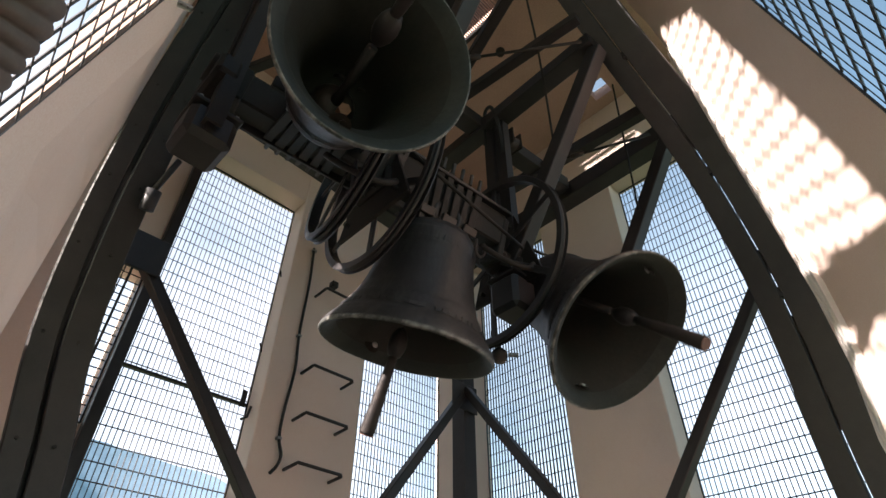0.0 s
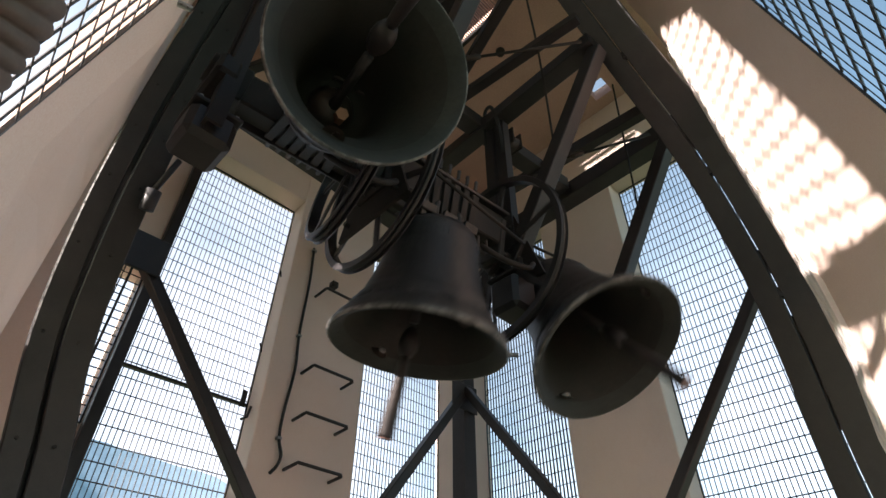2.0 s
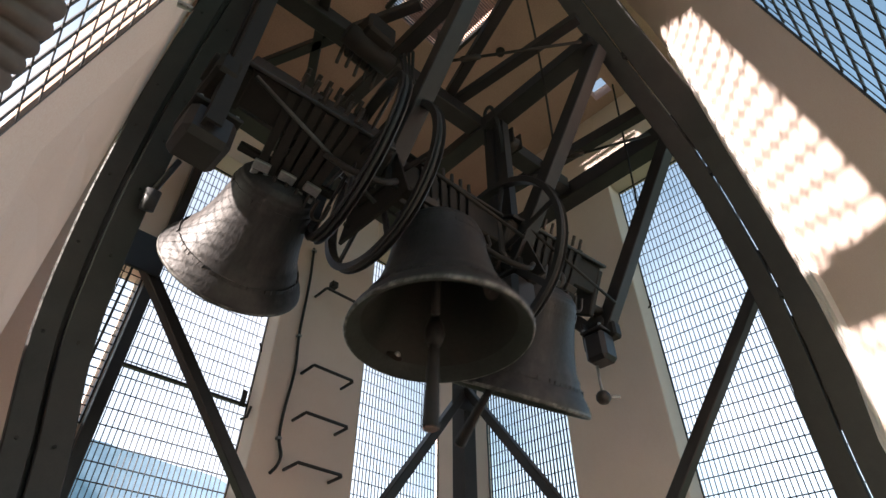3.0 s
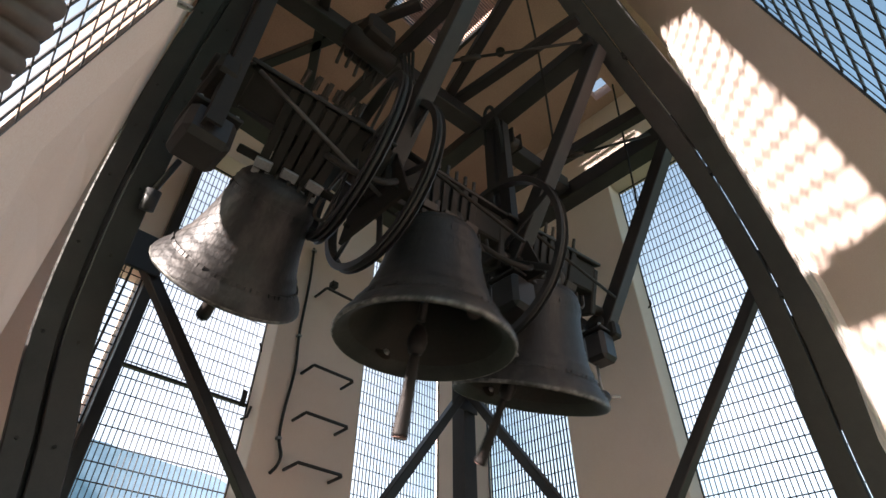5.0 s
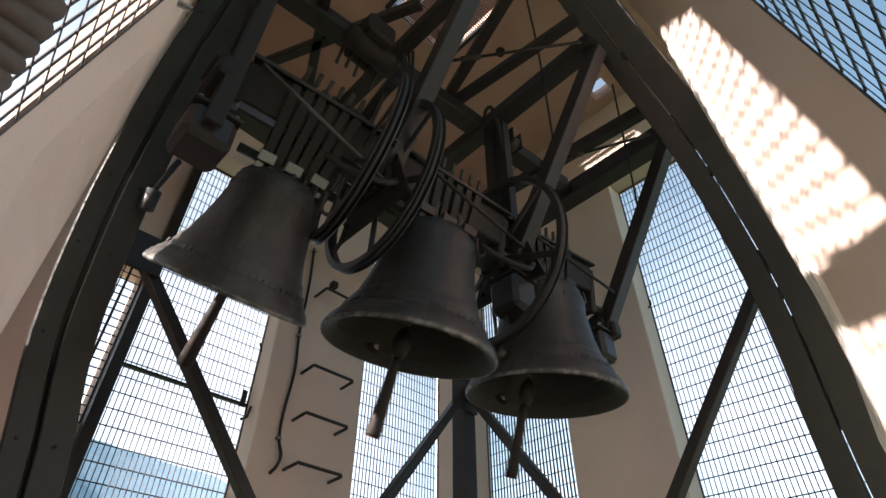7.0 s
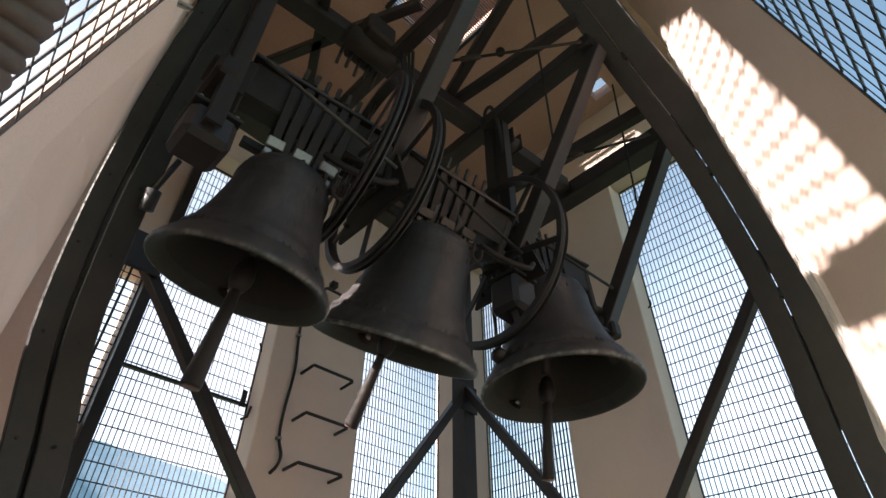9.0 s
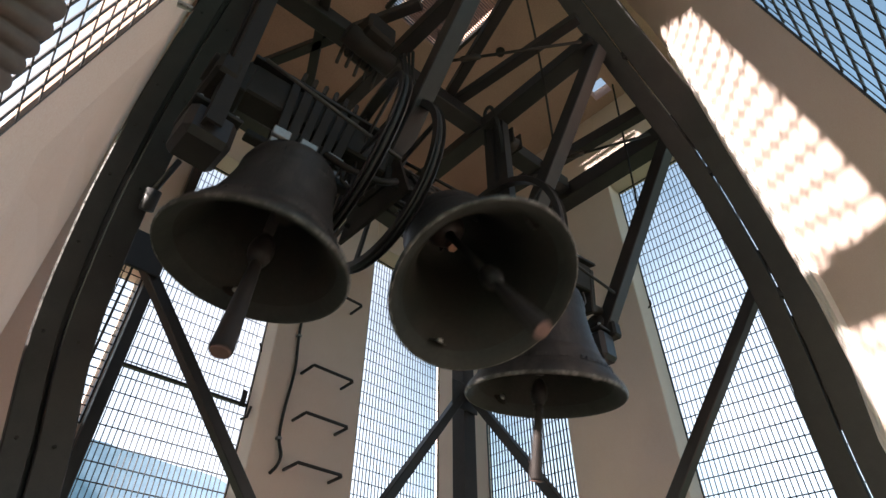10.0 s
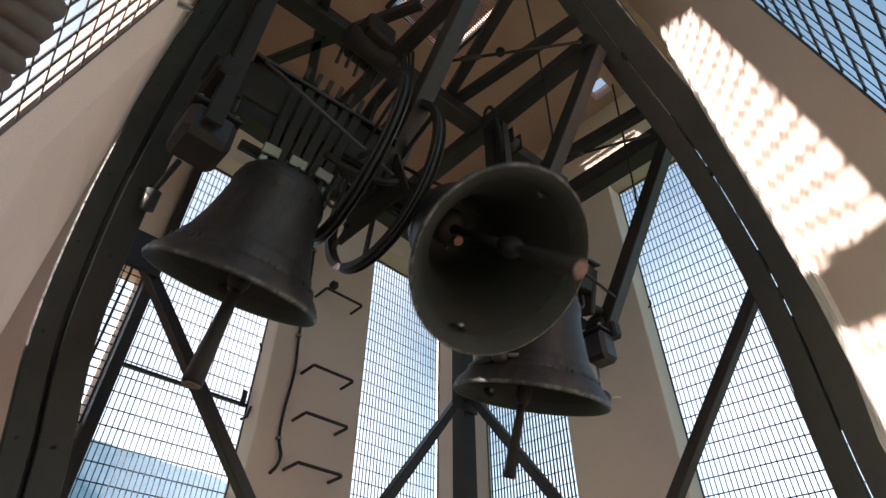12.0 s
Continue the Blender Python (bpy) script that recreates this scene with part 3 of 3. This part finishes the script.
    for k in range(6):
        xx = (k - 2.5) * R * 0.15
        for s in (-1, 1):
            part("strap", block((0.031 + 0.004 * (k % 2), 0.012, head + 0.07 + 0.015 * (k % 3) - low), pose(xx, s * 0.066, (head + 0.07 + 0.015 * (k % 3) + low) / 2, 0, (k - 2.5) * 1.6), 0.002), OLD_STEEL, b)
            part("nut", block((0.026, 0.026, 0.022), pose(xx, s * 0.066, low - 0.004), 0.003), nut_steel, b, "square strap nut")
            part("bolt", tube([(xx, s * 0.066, head + 0.10), (xx, s * 0.066, head + 0.15)], 0.009, 6), WORN, b, "threaded bolt end")
    part("clamp_bar", block((R * 1.35, 0.04, 0.03), pose(0, 0, low + 0.03), 0.004), OLD_STEEL, b)
    for k in (-1, 0, 1):
        part("clamp_plate", block((R * 0.21, 0.018, 0.036), pose(k * R * 0.33, -0.083, low + 0.035 + 0.006 * k, 8, 3 * k), 0.003), BRIGHT if pivot[0] < 1.0 else WORN, b, "flat zinc plate under the straps")
        part("shackle", tube(smooth_line([(k * R * 0.30 + 0.05, -0.09, low + 0.02), (k * R * 0.30 + 0.05, -0.10, low - 0.035), (k * R * 0.30 + 0.072, -0.10, low - 0.052), (k * R * 0.30 + 0.094, -0.10, low - 0.035), (k * R * 0.30 + 0.094, -0.09, low + 0.02)], 4), 0.007, 6), WORN, b, "bent iron shackle", True)
    part("lever", tube([(-wide * 0.45, -0.10, head + 0.06), (wide * 0.55, -0.16, head - 0.10)], 0.0075, 8), CONDUIT_GREY if pivot[0] < 1.0 else OLD_STEEL, b, "thin steel lever rod", True)
    if wheel_r:
        wx = wheel_x - 0.022
        groove = [(0.026, -0.021), (0.0, -0.021), (-0.004, -0.016), (0.018, -0.009), (0.018, 0.009), (-0.004, 0.016), (0.0, 0.021), (0.026, 0.021)]
        rim = bmesh.new()
        rings = []
        for k in range(56):
            a = k * math.tau / 56
            rings.append([rim.verts.new((wx + dx, (wheel_r - dr) * math.cos(a), (wheel_r - dr) * math.sin(a))) for dr, dx in groove])
        for one, two in zip(rings, rings[1:] + rings[:1]):
            for k in range(8):
                rim.faces.new((one[k], one[(k + 1) % 8], two[(k + 1) % 8], two[k]))
        wheel = part("rope_wheel", rim, STEEL, b, "grooved black steel rope wheel")
        for k in range(6):
            a = k * math.tau / 6 + 0.3
            part("spoke", bar((wx, 0, 0), (wx, (wheel_r - 0.02) * math.cos(a), (wheel_r - 0.02) * math.sin(a)), 0.010, 0.032), STEEL, wheel)
        part("hub", tube([(wx - 0.04, 0, 0), (wx + 0.04, 0, 0)], 0.055, 16), OLD_STEEL, wheel, "", True)
        rope_line = [(wx, (wheel_r - 0.008) * math.cos(k * math.tau / 48), (wheel_r - 0.008) * math.sin(k * math.tau / 48)) for k in range(48)]
        part("rope", tube(rope_line, 0.009, 6, True), RUBBER, wheel, "dark rope in the groove", True)
    up = lip + 1.28 * R
    clapper = empty("clapper", pose(0, 0, up))
    clapper.parent = b
    tagged(clapper, "worn iron clapper with a thick tail")
    ball = -(1.28 * R - 0.03)
    part("shaft", tube([(0, 0, 0.03), (0, 0, -0.05), (0, 0, ball + 0.08)], [0.028, 0.015, 0.017], 12), CLAPPER, clapper, "", True)
    part("ball", lathe([(0.0, ball + 0.07), (0.020, ball + 0.055), (0.032, ball + 0.03), (0.037, ball), (0.034, ball - 0.025), (0.024, ball - 0.05), (0.0, ball - 0.055)], 20), CLAPPER, clapper, "", True)
    part("tail", tube([(0, 0, ball - 0.04), (0, 0, ball - 0.07), (0, 0, -swing_length + 0.01), (0, 0, -swing_length)], [0.015, 0.018, 0.030, 0.028], 18), CLAPPER, clapper, "", True)
    part("tail_face", tube([(0, 0, -swing_length + 0.001), (0, 0, -swing_length - 0.004)], [0.027, 0.025], 18), TAIL_FACE, clapper, "rust-red worn end of the tail")
    part("stud", lathe([(0.0, up + 0.07), (0.07, up + 0.06), (0.075, up + 0.03), (0.05, up - 0.01), (0.0, up - 0.012)], 20), WORN, b, "rusty clapper hanger plate", True)
    return b, clapper


bell_a, clapper_a = bell((0.548, 1.25, 2.830), 0.284, 0.637, "smallest dark bronze bell swinging on its steel headstock", 0.204, 0.352, 0.69, (0.2, 0.86))
bell_b, clapper_b = bell((1.178, 1.25, 2.817), 0.334, 0.579, "middle dark bronze bell swinging on its steel headstock", -0.272, 0.37, 0.745, (0.86, 1.62))
bell_c, clapper_c = bell((1.873, 1.25, 2.845), 0.349, 0.562, "largest dark bronze bell swinging on its steel headstock", -0.3, 0.412, 0.78, (1.62, 2.36))

# ---- ladder rungs, cable and fittings ----
for z in (2.266, 2.545, 2.842, 3.41):
    rung = tube([(1.545, LY + 0.03, z - 0.012), (1.545, LY - 0.12, z - 0.006), (1.55, LY - 0.125, z), (1.835, LY - 0.125, z), (1.84, LY - 0.12, z - 0.006), (1.84, LY + 0.03, z - 0.012)], 0.0095, 8)
    ob = link("ladder_rung", rung, STEEL, smooth=True)
    tagged(ob, "black steel rung set into the plastered pier", "rung", "ladder rungs")


cable = link("cable", tube(smooth_line([(1.456, 2.810, 3.760), (1.472, 2.810, 3.471), (1.471, 2.810, 3.074), (1.488, 2.810, 2.826), (1.469, 2.810, 2.553), (1.472, 2.810, 2.407), (1.502, 2.810, 2.321), (1.491, 2.810, 2.261), (1.457, 2.810, 2.212)], 6), 0.009, 8), RUBBER, smooth=True)
tagged(cable, "black rubber cable hanging down the plastered pier", "cable")
for p in ((1.463, 2.815, 3.741), (1.473, 2.815, 3.057), (1.472, 2.815, 2.405)):
    clip = link("cable_clip", block((0.03, 0.03, 0.018), pose(*p), 0.004), BRIGHT)
    tagged(clip, "small zinc cable clip on the pier", "clip", "cable clips")

clamp = link("clamp", block((0.05, 0.05, 0.05), pose(1.60, LY - 0.12, 3.46), 0.008), STEEL)
tagged(clamp, "small black clamp on the upper rung", "clamp")
for p in ((1.315, 2.950, 2.939), (1.327, 2.950, 3.517), (3.080, 1.261, 3.286), (2.805, 2.950, 3.171), (3.080, 2.687, 3.161)):
    hook = link("hook", tube([(p[0], p[1], p[2]), (p[0] - 0.02, p[1] - 0.03, p[2] + 0.004), (p[0] - 0.035, p[1] - 0.035, p[2] + 0.03)], 0.006, 6), OLD_STEEL, smooth=True)
    tagged(hook, "small dark iron hook in the window reveal", "hook", "reveal hooks")

# Dark strip in place of the backlit pier; its shade is in the colour.
shaded_pier = link("shaded_pier", block((0.055, 0.06, 4.15), pose(0.553, LY - 0.035, 2.075), 0.004), STEEL)
tagged(shaded_pier, "dark strip standing in for the shaded pier beside the mesh screen", "post")
latch = empty("gate_latch")
tagged(latch, "dark steel latch on the mesh gate", "latch")
part("plate", block((0.03, 0.012, 0.10), pose(1.286, 2.965, 2.628), 0.003), STEEL, latch)
part("handle", tube([(1.29, 2.95, 2.50), (1.31, 2.92, 2.51), (1.315, 2.91, 2.57)], 0.008, 8), STEEL, latch, "", True)


def control_box(m, size, label):
    """A small machine housing with a lid, bolts and a hanging weight below it."""
    h = empty("drive_box", m)
    tagged(h, label, "motor")
    part("housing", block(size, None, 0.02), STEEL, h)
    part("lid", block((size[0] * 1.06, size[1] * 1.06, 0.014), pose(0, 0, size[2] / 2 + 0.007), 0.004), STEEL, h)
    for sx in (-1, 1):
        for sy in (-1, 1):
            part("bolt", tube([(sx * size[0] * 0.4, sy * size[1] * 0.4, size[2] / 2 + 0.01), (sx * size[0] * 0.4, sy * size[1] * 0.4, size[2] / 2 + 0.03)], 0.008, 6), BRIGHT, h)
    part("bracket", block((size[0] * 0.5, 0.02, 0.16), pose(0, size[1] * 0.52, size[2] * 0.5), 0.003), STEEL, h)
    return h


control_box(pose(0.228, 1.27, 2.53), (0.145, 0.15, 0.13), "dark drive box bolted to the bell frame")
control_box(pose(1.60, 1.22, 2.60), (0.15, 0.15, 0.17), "dark drive box hanging below a bearing")
control_box(pose(2.300, 1.240, 2.653), (0.12, 0.12, 0.16), "dark drive box beside the largest bell")


def pendulum(top, bottom):
    p = empty("hammer_weight")
    tagged(p, "small grey weight on a thin steel rod", "weight", "hanging weights")
    part("rod", tube([top, bottom], 0.007, 8), BRIGHT, p, "", True)
    b = Vector(bottom)
    part("weight", lathe([(0, 0.03), (0.022, 0.028), (0.034, 0.012), (0.034, -0.012), (0.022, -0.028), (0, -0.03)], 12), WORN, p, "", True).location = b
    part("nut", tube([b + Vector((0.02, -0.03, 0)), b + Vector((0.05, -0.06, 0.0))], 0.010, 6), BRIGHT, p)
    return p


pendulum((1.620, 1.355, 2.632), (1.620, 1.334, 2.381))
pendulum((2.300, 1.275, 2.581), (2.300, 1.273, 2.403))


def rope(name, pts, r, mat, label, category, steps=6):
    ob = link(name, tube(smooth_line(pts, steps) if len(pts) > 2 else pts, r, 8), mat, smooth=True)
    return tagged(ob, label, category)


rope("wire_rope", [(1.348, 0.752, 4.300), (1.497, 0.824, 3.900), (1.750, 0.978, 3.419)], 0.006, OLD_STEEL, "thin dark steel cable running down from above", "cable")
rope("wire_rope", [(2.200, 0.740, 4.317), (2.200, 0.778, 3.765), (2.250, 0.832, 3.308)], 0.006, OLD_STEEL, "thin dark steel cable beside the frame", "cable")


def tie_rod(p, q, r, label):
    t = empty("tie_rod")
    tagged(t, label, "rod", "tie rods")
    p, q = Vector(p), Vector(q)
    part("rod", tube([p, q], r, 8), OLD_STEEL, t, "", True)
    a, b = p.lerp(q, 0.12), p.lerp(q, 0.28)
    part("turnbuckle", tube([a, a.lerp(b, 0.1), a.lerp(b, 0.9), b], [0.008, 0.016, 0.016, 0.008], 8), WORN, t, "", True)
    part("eye", tube([p + Vector((0.02 * math.cos(k * math.tau / 12), 0, 0.02 * math.sin(k * math.tau / 12))) for k in range(12)], 0.007, 6, True), OLD_STEEL, t, "", True)
    return t


tie_rod((1.103, 1.148, 3.800), (1.515, 0.587, 3.800), 0.008, "dark steel tie rod with a turnbuckle")
tie_rod((2.016, 1.107, 3.750), (2.227, 0.638, 3.750), 0.008, "dark steel tie rod with a turnbuckle")

# hatch grating in the ceiling
grate = empty("ceiling_hatch")
tagged(grate, "dark slatted grating over an opening in the ceiling", "grating")
for k in range(30):
    y = HATCH[2] + 0.015 + k * 0.0185
    part("slat", block((HATCH[1] - HATCH[0], 0.0050, 0.012), pose((HATCH[0] + HATCH[1]) / 2, y, HIGH + 0.03, 12), 0.0), STEEL, grate)
for x in (HATCH[0] + 0.016, 1.33, HATCH[1] - 0.016):
    part("bearer", block((0.03, HATCH[3] - HATCH[2], 0.04), pose(x, (HATCH[2] + HATCH[3]) / 2, HIGH - 0.03), 0.003), STEEL, grate)
lid = empty("roof_boards")
tagged(lid, "brown boards of the roof space above the hatch", "boards")
for k in range(5):
    part("board", block((0.16, 1.5, 0.03), pose(1.52 + k * 0.165, 1.75, HIGH + 0.62, 0, 6), 0.003), WOOD, lid)
for x in (1.33, 1.75):
    part("rafter", block((0.06, 1.3, 0.10), pose(x, 1.75, HIGH + 0.50, 0, 6), 0.004), WOOD, lid)

# gear on the cross beam above the small bell
gear = empty("striker_gear", pose(0.751, 1.30, 3.74))
tagged(gear, "dark greasy striker gear hung under a beam", "machine")
part("housing", block((0.16, 0.22, 0.14), None, 0.015), OLD_STEEL, gear)
part("drum", tube([(-0.13, 0, -0.06), (0.13, 0, -0.06)], 0.055, 16), OLD_STEEL, gear, "", True)
for k in range(5):
    part("pin", tube([(-0.10 + 0.05 * k, 0.06, -0.05), (-0.11 + 0.05 * k, 0.08, -0.20 + 0.02 * (k % 2))], 0.009, 8), WORN, gear, "", True)

# loose lines, chain and hoist block among the beams
for k in range(4):
    rope("hanging_cable", [(0.93 + 0.012 * k, 1.29 - 0.02 * k, 3.83), (0.925 + 0.02 * k, 1.24, 3.62), (0.905 + 0.022 * k, 1.19 - 0.01 * k, 3.36), (0.84 + 0.02 * k, 1.13, 3.12), (0.78 + 0.02 * k, 1.10 + 0.02 * k, 2.98)], 0.0075 + 0.001 * (k % 2), RUBBER, "black cable looping down to the bell gear", "cable")
chain = empty("hook_chain")
tagged(chain, "short dark steel chain hanging from a beam", "chain")
for k in range(5):
    turn = pose(0.985, 1.055, 3.80 - 0.034 * k, 0, 0, 90 * (k % 2) + 20)
    part("link", tube([turn @ Vector((0.012 * math.cos(a * math.tau / 14), 0, 0.024 * math.sin(a * math.tau / 14))) for a in range(14)], 0.0045, 6, True), WORN, chain, "", True)
hoist = empty("hoist_block", pose(1.74, 1.25, 3.79))
tagged(hoist, "dark steel pulley block slung under the beam", "pulley")
part("cheek", block((0.012, 0.12, 0.13), pose(-0.035, 0, 0), 0.004), OLD_STEEL, hoist)
part("cheek", block((0.012, 0.12, 0.13), pose(0.035, 0, 0), 0.004), OLD_STEEL, hoist)
part("sheave", tube([(-0.024, 0, -0.01), (0.0, 0, -0.01), (0.024, 0, -0.01)], [0.055, 0.044, 0.055], 20), WORN, hoist, "", True)
part("axle", tube([(-0.055, 0, -0.01), (0.055, 0, -0.01)], 0.012, 8), BRIGHT, hoist)
sling = link("strap_sling", tube(smooth_line([(1.60, 1.20, 3.55), (1.575, 1.20, 3.80), (1.57, 1.235, 3.955), (1.58, 1.29, 3.955), (1.60, 1.31, 3.80), (1.61, 1.30, 3.55)], 6), 0.011, 8), RUBBER, smooth=True)
tagged(sling, "black strap slung over the cross beam", "strap")
dome = link("ceiling_sensor", lathe([(0.0, 0.0), (0.022, -0.002), (0.034, -0.02), (0.036, -0.045), (0.026, -0.068), (0.0, -0.076)], 16), OLD_STEEL, smooth=True)
dome.location = (1.935, 1.384, HIGH)
tagged(dome, "small dark round sensor on the boarded ceiling", "sensor")

# arm lamp on the pier and a perforated strap
arm = empty("wall_sensor")
tagged(arm, "dark round sensor on a short steel arm", "sensor")
part("arm", tube([(0.277, 1.766, 2.876), (0.249, 1.828, 2.735)], 0.012, 8), STEEL, arm, "", True)
part("cap", tube([(0.249, 1.828, 2.735), (0.258, 1.860, 2.662)], [0.030, 0.026], 14), WIRE, arm, "", True)
strap = empty("perforated_strap")
tagged(strap, "zinc perforated strap fixed to the wall", "strap")
part("strip", bar((-0.0150, 0.760, 2.291), (0.0226, 0.760, 2.305), 0.013, 0.003), BRIGHT, strap)
for k in range(3):
    part("hole_rim", tube([(-0.010 + 0.0125 * k, 0.7585, 2.2925 + 0.0047 * k), (-0.010 + 0.0125 * k, 0.7570, 2.2925 + 0.0047 * k)], 0.003, 8), STEEL, strap)

# ribbed hose close to the eye
hose_pts = smooth_line([(-0.078, 0.337, 1.438), (-0.074, 0.304, 1.480), (-0.071, 0.273, 1.511), (-0.076, 0.236, 1.539)], 42)
ribs = [0.0232 + 0.0036 * abs(math.sin(k * math.pi / 11.5)) ** 0.7 for k in range(len(hose_pts))]
hose = link("ribbed_hose", tube(hose_pts, ribs, 20), CONDUIT, smooth=True)
tagged(hose, "grey ribbed flexible conduit hanging close by", "hose")

# ---- movement ----
def swing(t, period, c):
    """Degrees of a bell at t: a pendulum with a slow drift and a trace of the third harmonic."""
    w = math.tau / period
    sn, cs, k = math.sin(w * t), math.cos(w * t), t / 6
    return c[0] * sn + c[1] * cs + k * (c[2] * sn + c[3] * cs) + c[4] + c[5] * math.sin(3 * w * t) + c[6] * math.cos(3 * w * t)


def motions():
    plan = (
        (bell_a, clapper_a, 1.934, (-2.49, 68.22, -15.63, -8.25, -3.66, 4.55, -0.04), 5.91, -9.44, ((-70, -50, -42, -34, -27, -16, 8, 33, 55, 70), (-24, -28, -15, 8, 19, 14, 3, 13, 15, 18)), ((-70, -52, -36, -27, -15, -4, 13, 31, 43, 70), (-24, -24, -22, -8, 11, 4, -13, -3, 16, 18))),
        (bell_b, clapper_b, 1.954, (69.10, -14.31, 0.16, -2.99, -2.57, -4.72, -1.42), -0.04, -3.85, ((-75, -34, -14, 10, 42, 56, 75), (-12, -11, -8, -2, 23, 20, 12)), ((-75, -35, -18, 3, 10, 38, 55, 75), (-12, -12, -11, -5, -4, 12, 9, 12))),
        (bell_c, clapper_c, 1.958, (-51.63, 38.07, 2.55, -5.33, -2.03, 0.33, 2.66), -3.94, -4.45, ((-60, -25, -3, 11, 20, 39, 60), (-18, -9, -3, 4, 6, 10, 21)), ((-60, -29, -18, 2, 12, 24, 39, 50, 60), (-18, -25, -19, -12, -6, -6, 3, 15, 21))),
    )
    for b, c, period, coefficients, tilt, turn, falling, climbing in plan:
        rows, inner = [], []
        place = b.matrix_basis.translation.copy()
        home = c.matrix_basis.translation.copy()
        lean = []
        for k in range(241):
            t = k / 20
            phi = swing(t, period, coefficients)
            ahead = swing(t + 0.02, period, coefficients)
            lean.append(float(np.interp(phi, *(climbing if ahead > phi else falling))))
            rows.append((t, pose(*place, -phi, tilt, turn)))
        for k in range(241):
            few = lean[max(0, k - 1):k + 2]
            inner.append((k / 20, pose(*home, -sum(few) / len(few))))
        walk(b, rows)
        walk(c, inner)


motions()
